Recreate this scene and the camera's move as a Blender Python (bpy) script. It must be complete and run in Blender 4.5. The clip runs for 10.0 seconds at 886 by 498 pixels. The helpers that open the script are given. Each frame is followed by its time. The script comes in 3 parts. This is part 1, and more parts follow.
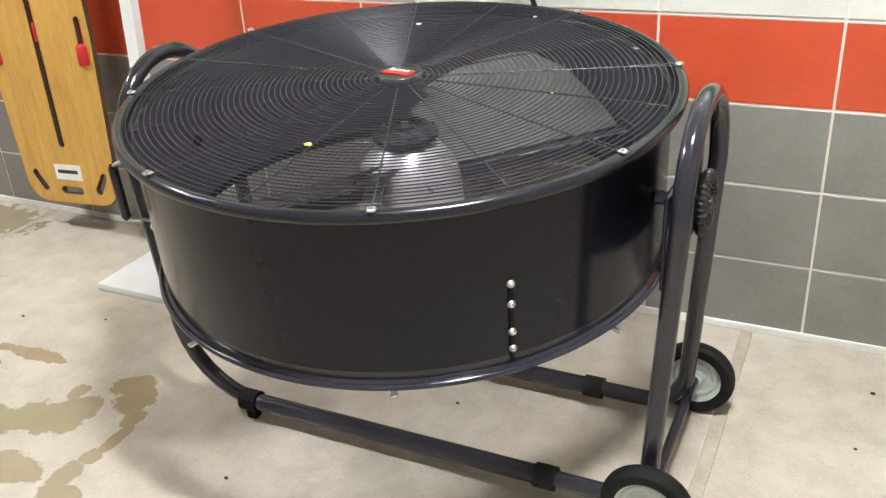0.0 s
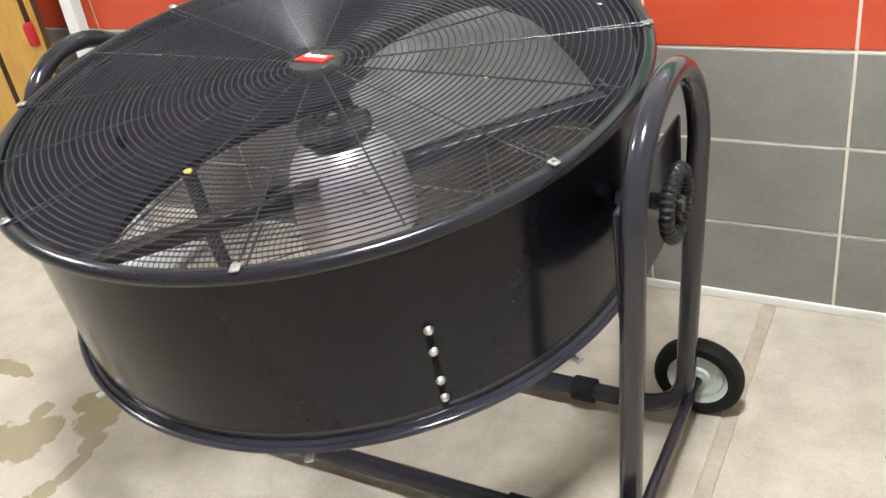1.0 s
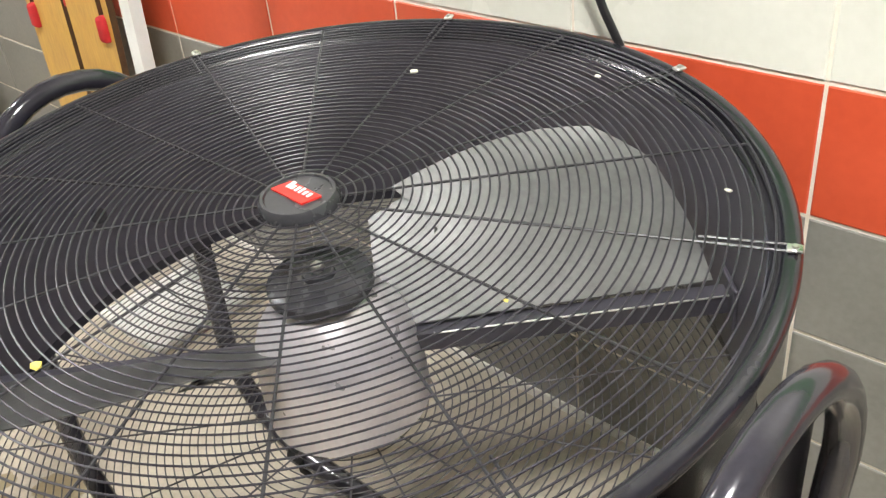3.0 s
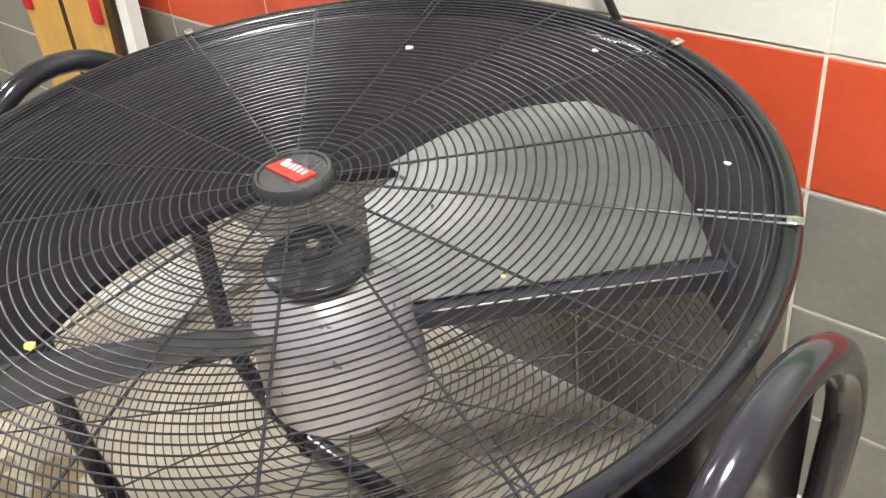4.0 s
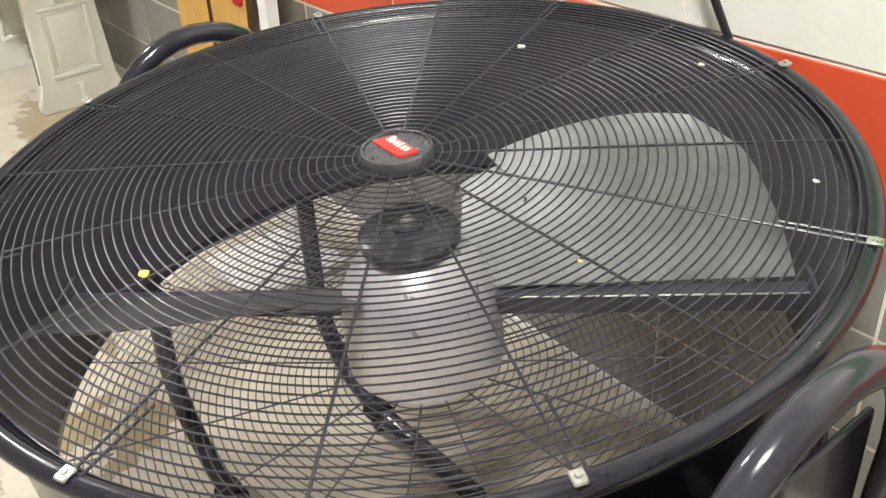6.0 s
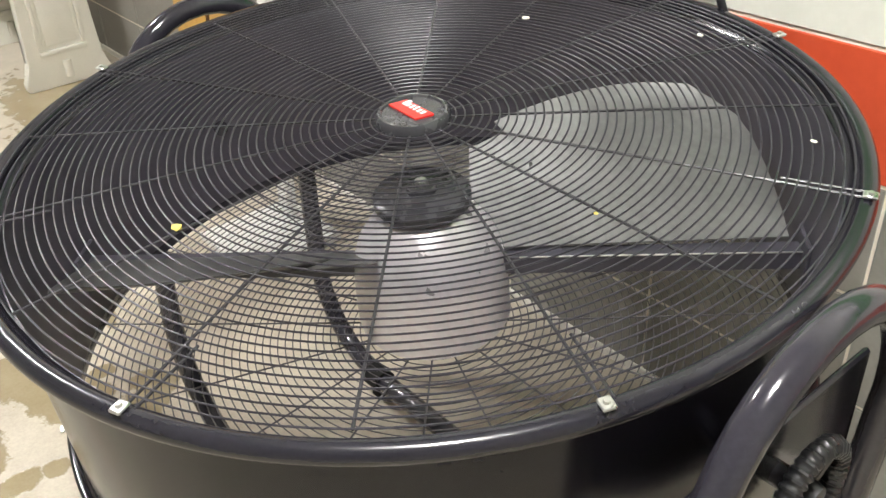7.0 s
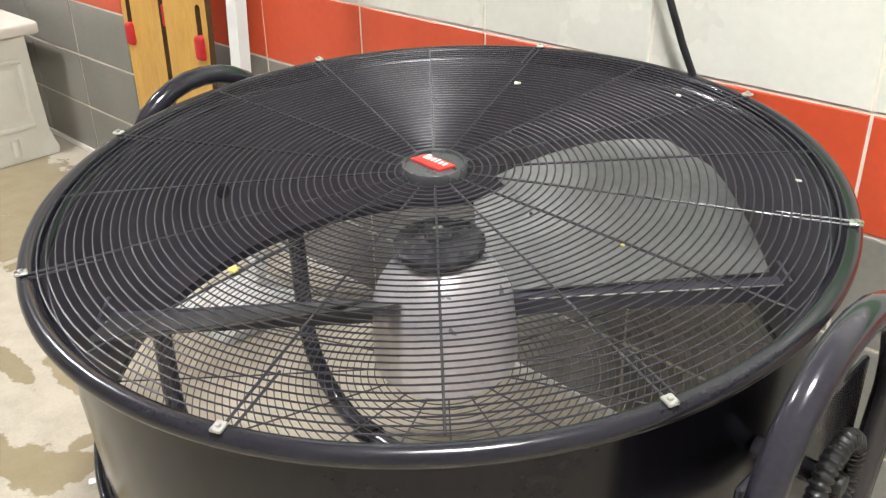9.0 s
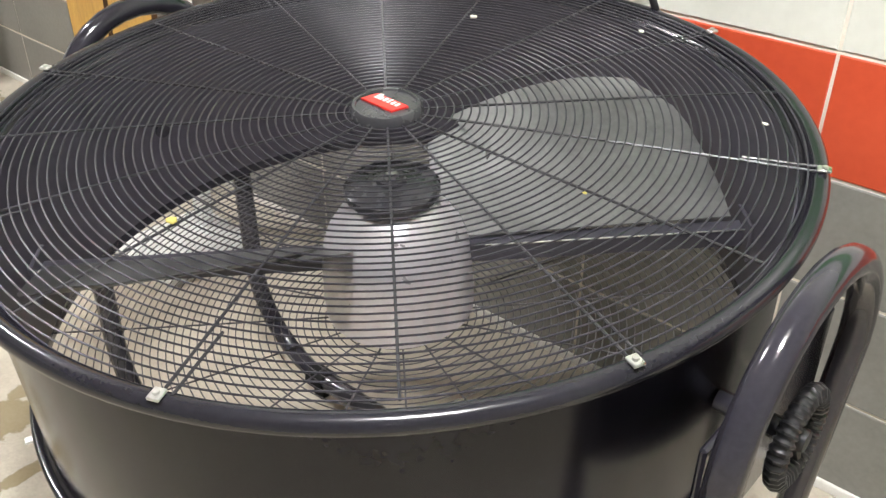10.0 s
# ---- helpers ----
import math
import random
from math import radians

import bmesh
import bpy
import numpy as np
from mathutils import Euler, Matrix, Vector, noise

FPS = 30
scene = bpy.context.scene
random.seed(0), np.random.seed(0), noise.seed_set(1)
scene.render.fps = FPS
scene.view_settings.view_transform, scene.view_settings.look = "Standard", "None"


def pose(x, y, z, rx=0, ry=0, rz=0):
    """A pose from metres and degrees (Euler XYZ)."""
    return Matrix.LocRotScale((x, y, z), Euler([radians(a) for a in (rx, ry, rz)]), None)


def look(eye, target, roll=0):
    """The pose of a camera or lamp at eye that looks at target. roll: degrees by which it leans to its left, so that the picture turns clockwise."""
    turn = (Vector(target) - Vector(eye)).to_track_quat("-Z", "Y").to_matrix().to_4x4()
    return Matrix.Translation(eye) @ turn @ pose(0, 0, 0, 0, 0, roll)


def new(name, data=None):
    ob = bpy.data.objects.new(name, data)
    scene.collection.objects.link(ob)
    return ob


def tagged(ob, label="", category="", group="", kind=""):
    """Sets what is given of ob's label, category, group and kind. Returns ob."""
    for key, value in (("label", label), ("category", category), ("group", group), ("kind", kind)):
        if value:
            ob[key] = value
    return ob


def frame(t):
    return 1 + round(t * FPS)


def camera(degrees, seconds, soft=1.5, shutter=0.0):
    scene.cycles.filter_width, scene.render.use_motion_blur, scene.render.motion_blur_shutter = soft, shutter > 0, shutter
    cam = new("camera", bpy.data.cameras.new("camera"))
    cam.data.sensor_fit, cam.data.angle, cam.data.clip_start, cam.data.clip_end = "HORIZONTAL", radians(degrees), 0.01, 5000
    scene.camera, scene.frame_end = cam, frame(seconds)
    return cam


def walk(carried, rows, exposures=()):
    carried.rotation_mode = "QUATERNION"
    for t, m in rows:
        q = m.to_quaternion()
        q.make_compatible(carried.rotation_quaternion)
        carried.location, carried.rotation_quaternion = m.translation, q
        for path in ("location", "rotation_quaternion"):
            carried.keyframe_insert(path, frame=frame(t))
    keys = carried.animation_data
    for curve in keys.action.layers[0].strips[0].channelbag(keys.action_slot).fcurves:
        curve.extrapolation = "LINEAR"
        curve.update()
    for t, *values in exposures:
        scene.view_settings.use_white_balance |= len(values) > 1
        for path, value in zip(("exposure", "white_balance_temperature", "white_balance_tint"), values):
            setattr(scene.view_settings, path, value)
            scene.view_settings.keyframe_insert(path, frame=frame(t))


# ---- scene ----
cam = camera(52.4, 10.0, 1.35, 0.25)
PATH = [
    (0, (0.823, -1.53, 1.264), (0.012, 0.069, 0.376), -3.5),
    (0.5, (0.886, -1.363, 1.267), (0.013, 0.157, 0.303), -6.2),
    (1, (0.905, -1.141, 1.287), (-0.027, 0.28, 0.233), -10.4),
    (1.5, (0.833, -0.86, 1.312), (-0.197, 0.438, 0.193), -11.2),
    (2, (0.82, -0.623, 1.279), (-0.431, 0.528, 0.225), -8.5),
    (2.5, (0.762, -0.546, 1.286), (-0.463, 0.637, 0.239), -6.1),
    (4, (0.757, -0.534, 1.271), (-0.444, 0.633, 0.178), -6.6),
    (4.5, (0.763, -0.541, 1.272), (-0.481, 0.619, 0.221), -6.2),
    (5, (0.777, -0.556, 1.276), (-0.535, 0.55, 0.248), -5.2),
    (5.5, (0.798, -0.564, 1.267), (-0.547, 0.476, 0.215), -4.8),
    (6, (0.816, -0.569, 1.266), (-0.547, 0.451, 0.217), -3.8),
    (6.2, (0.826, -0.572, 1.265), (-0.54, 0.395, 0.169), -4.2),
    (7.3, (0.829, -0.711, 1.26), (-0.415, 0.453, 0.212), -1.6),
    (7.5, (0.815, -0.757, 1.243), (-0.349, 0.511, 0.223), -1.5),
    (8, (0.802, -0.792, 1.258), (-0.3, 0.617, 0.365), 1.2),
    (8.2, (0.797, -0.787, 1.262), (-0.294, 0.635, 0.376), 1.3),
    (8.5, (0.802, -0.806, 1.265), (-0.387, 0.527, 0.366), -0.1),
    (9, (0.805, -0.827, 1.263), (-0.443, 0.437, 0.345), -1.1),
    (9.5, (0.802, -0.826, 1.256), (-0.385, 0.469, 0.3), -0.9),
    (10, (0.763, -0.785, 1.255), (-0.357, 0.494, 0.202), 0.4),
]
walk(cam, [(t, look(eye, target, roll)) for t, eye, target, roll in PATH], [(0, 0, 6200, 10), (1.5, 0.05, 6200, 10), (2.5, 0.10, 6500, 9), (4, 0.08, 6550, 8), (6.2, 0.09, 6550, 8), (7.5, 0.04, 6500, 9), (10, 0.05, 6350, 10)])

# ---- world and lights ----
world = bpy.data.worlds.new("world")
scene.world = world
world.use_nodes = True
world.node_tree.nodes["Background"].inputs[0].default_value = (0.9, 0.95, 1.0, 1)
world.node_tree.nodes["Background"].inputs[1].default_value = 0.05
LAMP_STRENGTH = 940.0
EXPOSURE = 0.0
scene.view_settings.exposure = EXPOSURE


# ---- materials ----
def nodes_of(name):
    m = bpy.data.materials.new(name)
    m.use_nodes = True
    nt = m.node_tree
    return m, nt, nt.nodes["Principled BSDF"]


def link(nt, a, b):
    nt.links.new(a, b)


def node(nt, kind, **values):
    n = nt.nodes.new(kind)
    for k, v in values.items():
        n.inputs[k].default_value = v
    return n


def position(nt):
    return nt.nodes.new("ShaderNodeNewGeometry").outputs["Position"]


def ramp(nt, src, stops):
    r = nt.nodes.new("ShaderNodeValToRGB")
    els = r.color_ramp.elements
    while len(els) < len(stops):
        els.new(0.5)
    for e, (p, c) in zip(els, stops):
        e.position = p
        e.color = (*c, 1) if len(c) == 3 else c
    link(nt, src, r.inputs[0])
    return r.outputs[0]


def noise_tex(nt, scale, detail=4, rough=0.55, vec=None):
    n = node(nt, "ShaderNodeTexNoise", Scale=scale, Detail=detail, Roughness=rough)
    link(nt, vec if vec is not None else position(nt), n.inputs["Vector"])
    return n.outputs[0]


def mix(nt, fac, a, b, blend="MIX"):
    m = nt.nodes.new("ShaderNodeMix")
    m.data_type, m.blend_type = "RGBA", blend
    for sock, v in ((m.inputs[0], fac), (m.inputs[6], a), (m.inputs[7], b)):
        if isinstance(v, (int, float)):
            sock.default_value = v
        elif isinstance(v, tuple):
            sock.default_value = (*v, 1)
        else:
            link(nt, v, sock)
    return m.outputs[2]


def math_node(nt, op, a, b=0.0):
    m = nt.nodes.new("ShaderNodeMath")
    m.operation = op
    for sock, v in ((m.inputs[0], a), (m.inputs[1], b)):
        if isinstance(v, (int, float)):
            sock.default_value = v
        else:
            link(nt, v, sock)
    return m.outputs[0]


def bump(nt, bsdf, height, strength, distance):
    b = node(nt, "ShaderNodeBump", Strength=strength, Distance=distance)
    link(nt, height, b.inputs["Height"])
    link(nt, b.outputs[0], bsdf.inputs["Normal"])


def surface(name, low, high, rough=(0.3, 0.45), metal=0.0, scale=40.0, fine=300.0, bump_by=0.15, coat=0.0, vary=0.0):
    """A two-scale mottled surface between two colours, with uneven gloss and a fine relief."""
    m, nt, b = nodes_of(name)
    broad = noise_tex(nt, scale)
    grain = noise_tex(nt, fine, 2)
    both = math_node(nt, "ADD", math_node(nt, "MULTIPLY", broad, 0.7), math_node(nt, "MULTIPLY", grain, 0.3))
    col = ramp(nt, both, [(0.35, low), (0.65, high)])
    if vary:
        rnd = nt.nodes.new("ShaderNodeObjectInfo").outputs["Random"]
        k = math_node(nt, "ADD", math_node(nt, "MULTIPLY", rnd, vary), 1 - vary / 2)
        hsv = nt.nodes.new("ShaderNodeHueSaturation")
        link(nt, col, hsv.inputs["Color"])
        link(nt, k, hsv.inputs["Value"])
        col = hsv.outputs[0]
    link(nt, col, b.inputs["Base Color"])
    link(nt, ramp(nt, broad, [(0.3, (rough[0],) * 3), (0.7, (rough[1],) * 3)]), b.inputs["Roughness"])
    b.inputs["Metallic"].default_value = metal
    b.inputs["Coat Weight"].default_value = coat
    b.inputs["Coat Roughness"].default_value = 0.12
    if bump_by:
        bump(nt, b, both, bump_by, 0.001)
    return m


PAINT = surface("grey_enamel", (0.022, 0.021, 0.028), (0.032, 0.030, 0.040), (0.12, 0.17), scale=4, fine=160, bump_by=0.03, coat=0.2)
DRUM = surface("dark_drum_enamel", (0.0080, 0.0076, 0.0130), (0.0125, 0.0118, 0.0195), (0.16, 0.22), scale=1.5, fine=60, bump_by=0.05, coat=0.0)
RIM = surface("rim_enamel", (0.0125, 0.012, 0.0165), (0.019, 0.0182, 0.0245), (0.17, 0.23), scale=4, fine=160, bump_by=0.03)
WIRE = surface("black_wire_coating", (0.019, 0.018, 0.024), (0.029, 0.027, 0.036), (0.33, 0.43), scale=30, fine=400, bump_by=0.0)
SPOKE_WIRE = surface("dull_black_wire", (0.020, 0.019, 0.022), (0.030, 0.029, 0.034), (0.36, 0.46), scale=30, fine=400, bump_by=0.0)
REAR_WIRE = surface("grey_wire_coating", (0.045, 0.042, 0.047), (0.07, 0.066, 0.072), (0.3, 0.45), scale=30, fine=400, bump_by=0.0)
ARM = surface("arm_enamel", (0.038, 0.036, 0.048), (0.060, 0.057, 0.072), (0.3, 0.45), scale=12, bump_by=0.05)
LINING = surface("lit_lining", (0.046, 0.042, 0.058), (0.068, 0.063, 0.080), (0.3, 0.42), scale=3, fine=60, bump_by=0.05)
RUBBER = surface("black_rubber", (0.005, 0.005, 0.005), (0.012, 0.012, 0.012), (0.6, 0.85), scale=25, fine=260, bump_by=0.3)
RUBBER.node_tree.nodes["Principled BSDF"].inputs["Specular IOR Level"].default_value = 0.25
DRUM.node_tree.nodes["Principled BSDF"].inputs["Specular IOR Level"].default_value = 0.28
BLACK = surface("black_plastic", (0.010, 0.010, 0.011), (0.02, 0.02, 0.022), (0.25, 0.4), scale=30, bump_by=0.1)
CAP = surface("cap_plastic", (0.030, 0.030, 0.034), (0.045, 0.045, 0.05), (0.2, 0.32), scale=30, bump_by=0.05)
ZINC = surface("zinc_steel", (0.55, 0.55, 0.53), (0.75, 0.75, 0.72), (0.22, 0.42), 0.95, scale=50, bump_by=0.15)
BLADE = surface("blade_enamel", (0.12, 0.121, 0.118), (0.195, 0.196, 0.192), (0.34, 0.48), 0.6, scale=7, fine=90, bump_by=0.12)
GALVANISED = surface("wheel_zinc", (0.50, 0.56, 0.52), (0.66, 0.70, 0.66), (0.35, 0.5), 0.15, scale=35, bump_by=0.1)
MOTOR = surface("motor_grey", (0.74, 0.70, 0.73), (0.88, 0.84, 0.87), (0.26, 0.40), 0.6, scale=16, fine=120, bump_by=0.15)
RED = surface("red_print", (0.70, 0.025, 0.02), (0.78, 0.04, 0.03), (0.3, 0.4), scale=40, bump_by=0)
WHITE_PRINT = surface("white_print", (0.75, 0.75, 0.73), (0.82, 0.82, 0.8), (0.35, 0.45), bump_by=0)
STRAP = surface("red_webbing", (0.42, 0.010, 0.015), (0.58, 0.022, 0.025), (0.6, 0.8), scale=60, fine=700, bump_by=0.5)
GROUT = surface("cream_grout", (0.74, 0.67, 0.56), (0.86, 0.80, 0.70), (0.7, 0.9), scale=14, fine=500, bump_by=0.5)
SEALANT = surface("white_sealant", (0.74, 0.72, 0.66), (0.84, 0.82, 0.77), (0.5, 0.7), scale=20, bump_by=0.3)
JOINT = surface("joint_sealant", (0.36, 0.31, 0.235), (0.50, 0.445, 0.35), (0.6, 0.8), scale=20, fine=300, bump_by=0.4)
TILE_RED = surface("red_tile", (0.56, 0.075, 0.030), (0.64, 0.095, 0.040), (0.30, 0.42), scale=5, fine=60, bump_by=0.08, vary=0.06)
TILE_GREY = surface("grey_tile", (0.205, 0.200, 0.180), (0.27, 0.262, 0.235), (0.30, 0.45), scale=5, fine=90, bump_by=0.1, vary=0.08)
TILE_WHITE = surface("white_tile", (0.68, 0.68, 0.60), (0.76, 0.76, 0.68), (0.24, 0.36), scale=4, fine=60, bump_by=0.06, vary=0.04)
TILE_GREEN = surface("green_tile", (0.05, 0.30, 0.03), (0.08, 0.38, 0.05), (0.26, 0.38), scale=4, fine=60, bump_by=0.06, vary=0.05)
# Tone of the unseen walls and ceiling, set for bounce fill.
PLASTER = surface("painted_wall", (0.46, 0.46, 0.44), (0.55, 0.55, 0.53), (0.6, 0.8), scale=3, fine=80, bump_by=0.2)
CEILING = surface("white_ceiling", (0.62, 0.62, 0.62), (0.70, 0.70, 0.70), (0.7, 0.9), scale=3, fine=120, bump_by=0.2)
RESIN = surface("white_resin", (0.72, 0.71, 0.63), (0.80, 0.79, 0.71), (0.4, 0.55), scale=9, fine=200, bump_by=0.08)
WHITE_METAL = surface("white_enamel_metal", (0.76, 0.77, 0.75), (0.84, 0.85, 0.83), (0.3, 0.45), scale=8, bump_by=0.06)
SLOT_EDGE = surface("dark_cut_wood", (0.06, 0.03, 0.012), (0.11, 0.055, 0.02), (0.6, 0.8), scale=60, bump_by=0.3)
DEBRIS_PALE = surface("pale_flake", (0.6, 0.58, 0.5), (0.8, 0.78, 0.7), (0.5, 0.7))
DEBRIS_YELLOW = surface("yellow_flake", (0.50, 0.42, 0.08), (0.66, 0.56, 0.16), (0.5, 0.7))


def concrete():
    m, nt, b = nodes_of("damp_concrete")
    pos = position(nt)
    broad = noise_tex(nt, 1.7, 6, 0.6)
    mid = noise_tex(nt, 11, 5, 0.65)
    grain = noise_tex(nt, 140, 3, 0.6)
    col = ramp(nt, broad, [(0.3, (0.45, 0.40, 0.315)), (0.7, (0.61, 0.56, 0.46))])
    col = mix(nt, 0.45, col, ramp(nt, mid, [(0.32, (0.33, 0.285, 0.21)), (0.62, (0.66, 0.60, 0.49))]))
    col = mix(nt, 0.15, col, ramp(nt, grain, [(0.3, (0.2, 0.17, 0.13)), (0.7, (0.65, 0.6, 0.5))]))
    # pooled water and its tide marks: (x, y, half length, half width)
    warp = math_node(nt, "MULTIPLY", math_node(nt, "SUBTRACT", noise_tex(nt, 15, 6, 0.68), 0.5), 1.7)
    nearest = None
    for x, y, rx, ry in STAINS:
        sub = nt.nodes.new("ShaderNodeVectorMath")
        sub.operation = "SUBTRACT"
        link(nt, pos, sub.inputs[0])
        sub.inputs[1].default_value = (x, y, 0)
        div = nt.nodes.new("ShaderNodeVectorMath")
        div.operation = "DIVIDE"
        link(nt, sub.outputs[0], div.inputs[0])
        div.inputs[1].default_value = (rx, ry, 1)
        ln = nt.nodes.new("ShaderNodeVectorMath")
        ln.operation = "LENGTH"
        link(nt, div.outputs[0], ln.inputs[0])
        d = ln.outputs["Value"]
        nearest = d if nearest is None else math_node(nt, "MINIMUM", nearest, d)
    edge = math_node(nt, "ADD", math_node(nt, "MULTIPLY", nearest, 0.85), warp)
    wet = ramp(nt, edge, [(0.82, (1, 1, 1)), (1.0, (0, 0, 0))])
    tide = ramp(nt, edge, [(0.75, (0, 0, 0)), (0.9, (1, 1, 1)), (1.0, (0, 0, 0))])
    col = mix(nt, math_node(nt, "MULTIPLY", wet, 0.68), col, (0.255, 0.195, 0.085))
    col = mix(nt, math_node(nt, "MULTIPLY", tide, 0.14), col, (0.17, 0.12, 0.055))
    link(nt, col, b.inputs["Base Color"])
    rough = ramp(nt, mid, [(0.3, (0.34,) * 3), (0.7, (0.58,) * 3)])
    link(nt, mix(nt, wet, rough, (0.07, 0.07, 0.07)), b.inputs["Roughness"])
    dry = math_node(nt, "SUBTRACT", 1.0, math_node(nt, "MULTIPLY", wet, 0.9))
    h = math_node(nt, "MULTIPLY", math_node(nt, "ADD", grain, mid), dry)
    bump(nt, b, h, 0.35, 0.002)
    return m


STAINS = ((-1.11, -0.185, 0.11, 0.022), (-1.27, -0.26, 0.12, 0.025), (-0.86, -0.39, 0.10, 0.055), (-0.96, -0.43, 0.10, 0.045), (-0.80, -0.33, 0.05, 0.05), (-0.855, -0.275, 0.022, 0.03),
          (-0.74, -0.20, 0.05, 0.045), (-0.69, -0.25, 0.045, 0.055), (-0.645, -0.31, 0.022, 0.03), (-0.625, -0.385, 0.016, 0.05), (-0.635, -0.455, 0.024, 0.024), (-0.64, -0.52, 0.03, 0.04), (-0.60, -0.58, 0.05, 0.03),
          (-0.78, -0.55, 0.08, 0.04), (-1.95, 0.05, 0.30, 0.10), (-2.35, 0.25, 0.45, 0.20), (-2.1, 0.42, 0.3, 0.12))
CONCRETE = concrete()


def plywood():
    m, nt, b = nodes_of("varnished_plywood")
    coord = nt.nodes.new("ShaderNodeTexCoord").outputs["Object"]
    mapping = nt.nodes.new("ShaderNodeMapping")
    mapping.inputs["Scale"].default_value = (9, 9, 1.3)
    link(nt, coord, mapping.inputs["Vector"])
    grain = noise_tex(nt, 3.2, 6, 0.65, mapping.outputs[0])
    fine = noise_tex(nt, 22, 3, 0.6, mapping.outputs[0])
    col = ramp(nt, grain, [(0.25, (0.40, 0.20, 0.035)), (0.5, (0.58, 0.33, 0.065)), (0.75, (0.68, 0.42, 0.10))])
    col = mix(nt, 0.25, col, ramp(nt, fine, [(0.3, (0.33, 0.16, 0.03)), (0.7, (0.72, 0.46, 0.12))]))
    link(nt, col, b.inputs["Base Color"])
    link(nt, ramp(nt, grain, [(0.3, (0.3,) * 3), (0.7, (0.45,) * 3)]), b.inputs["Roughness"])
    bump(nt, b, fine, 0.15, 0.001)
    return m


PLYWOOD = plywood()


def glow(name, colour, strength):
    m, nt, b = nodes_of(name)
    b.inputs["Base Color"].default_value = (0.8, 0.8, 0.8, 1)
    b.inputs["Emission Color"].default_value = (*colour, 1)
    b.inputs["Emission Strength"].default_value = strength
    return m


TUBE_LIGHT = glow("lit_diffuser", (1.0, 0.98, 0.965), LAMP_STRENGTH * 1.12)
COOL_LIGHT = glow("cool_lit_diffuser", (1.0, 0.97, 0.975), LAMP_STRENGTH * 0.75)


# ---- mesh helpers ----
def finish(name, bm, material, smooth=False):
    bmesh.ops.recalc_face_normals(bm, faces=bm.faces)
    me = bpy.data.meshes.new(name)
    bm.to_mesh(me)
    bm.free()
    me.materials.append(material)
    if smooth:
        me.polygons.foreach_set("use_smooth", [True] * len(me.polygons))
        me.set_sharp_from_angle(angle=radians(38))
    return me


def part(name, bm, material, parent, label="", smooth=True):
    me = bm if isinstance(bm, bpy.types.Mesh) else finish(name, bm, material, smooth)
    ob = new(name, me)
    ob.parent = parent
    if label:
        tagged(ob, label)
    return ob


def thing(name, label, category, place=(0, 0, 0), group="", kind=""):
    ob = new(name)
    ob.empty_display_size = 0.1
    ob.location = place
    return tagged(ob, label, category, group, kind)


def box(lo, hi, bevel=0.0, segments=2, m=None, bm=None):
    bm = bm or bmesh.new()
    made = bmesh.ops.create_cube(bm, size=1)["verts"]
    lo, hi = Vector(lo), Vector(hi)
    for v in made:
        v.co = Vector((a + (b - a) * (c + 0.5) for a, b, c in zip(lo, hi, v.co)))
    if bevel:
        edges = list({e for v in made for e in v.link_edges})
        out = bmesh.ops.bevel(bm, geom=edges, offset=bevel, segments=segments, profile=0.5, affect="EDGES")
        made = list({v for f in out["faces"] for v in f.verts} | {v for v in made if v.is_valid})
    if m is not None:
        bmesh.ops.transform(bm, matrix=m, verts=made)
    return bm


def sweep(points, radius, sides=12, closed=False, bm=None, caps=True):
    """A round bar along a line of points."""
    bm = bm or bmesh.new()
    pts = [Vector(p) for p in points]
    n = len(pts)
    rings, up = [], None
    for i, p in enumerate(pts):
        a = pts[(i - 1) % n] if closed or i else pts[0]
        b = pts[(i + 1) % n] if closed or i < n - 1 else pts[-1]
        t = (b - a).normalized()
        if up is None:
            up = t.orthogonal().normalized()
        up = (up - t * up.dot(t)).normalized()
        side = t.cross(up)
        rings.append([bm.verts.new(p + radius * (math.cos(2 * math.pi * k / sides) * up + math.sin(2 * math.pi * k / sides) * side)) for k in range(sides)])
    shift = 0
    if closed:
        first, last = rings[0], rings[-1]
        shift = min(range(sides), key=lambda s: (last[0].co - first[s].co).length)
    for i in range(n if closed else n - 1):
        r, q = rings[i], rings[(i + 1) % n]
        s = shift if closed and i == n - 1 else 0
        for k in range(sides):
            bm.faces.new((r[k], r[(k + 1) % sides], q[(k + 1 + s) % sides], q[(k + s) % sides]))
    if caps and not closed:
        bm.faces.new(rings[0])
        bm.faces.new(rings[-1][::-1])
    return bm


def lathe(profile, sides=48, closed=False, m=None, bm=None):
    """Turns a line of (radius, height) about z."""
    bm = bm or bmesh.new()
    rings = []
    for r, z in profile:
        if r < 1e-6:
            rings.append([bm.verts.new((0, 0, z))])
        else:
            rings.append([bm.verts.new((r * math.cos(2 * math.pi * k / sides), r * math.sin(2 * math.pi * k / sides), z)) for k in range(sides)])
    pairs = list(zip(rings, rings[1:])) + ([(rings[-1], rings[0])] if closed else [])
    for a, b in pairs:
        for k in range(sides):
            j = (k + 1) % sides
            if len(a) == 1 and len(b) == 1:
                continue
            if len(a) == 1:
                bm.faces.new((a[0], b[k], b[j]))
            elif len(b) == 1:
                bm.faces.new((a[k], b[0], a[j]))
            else:
                bm.faces.new((a[k], b[k], b[j], a[j]))
    if m is not None:
        bmesh.ops.transform(bm, matrix=m, verts=[v for ring in rings for v in ring])
    return bm


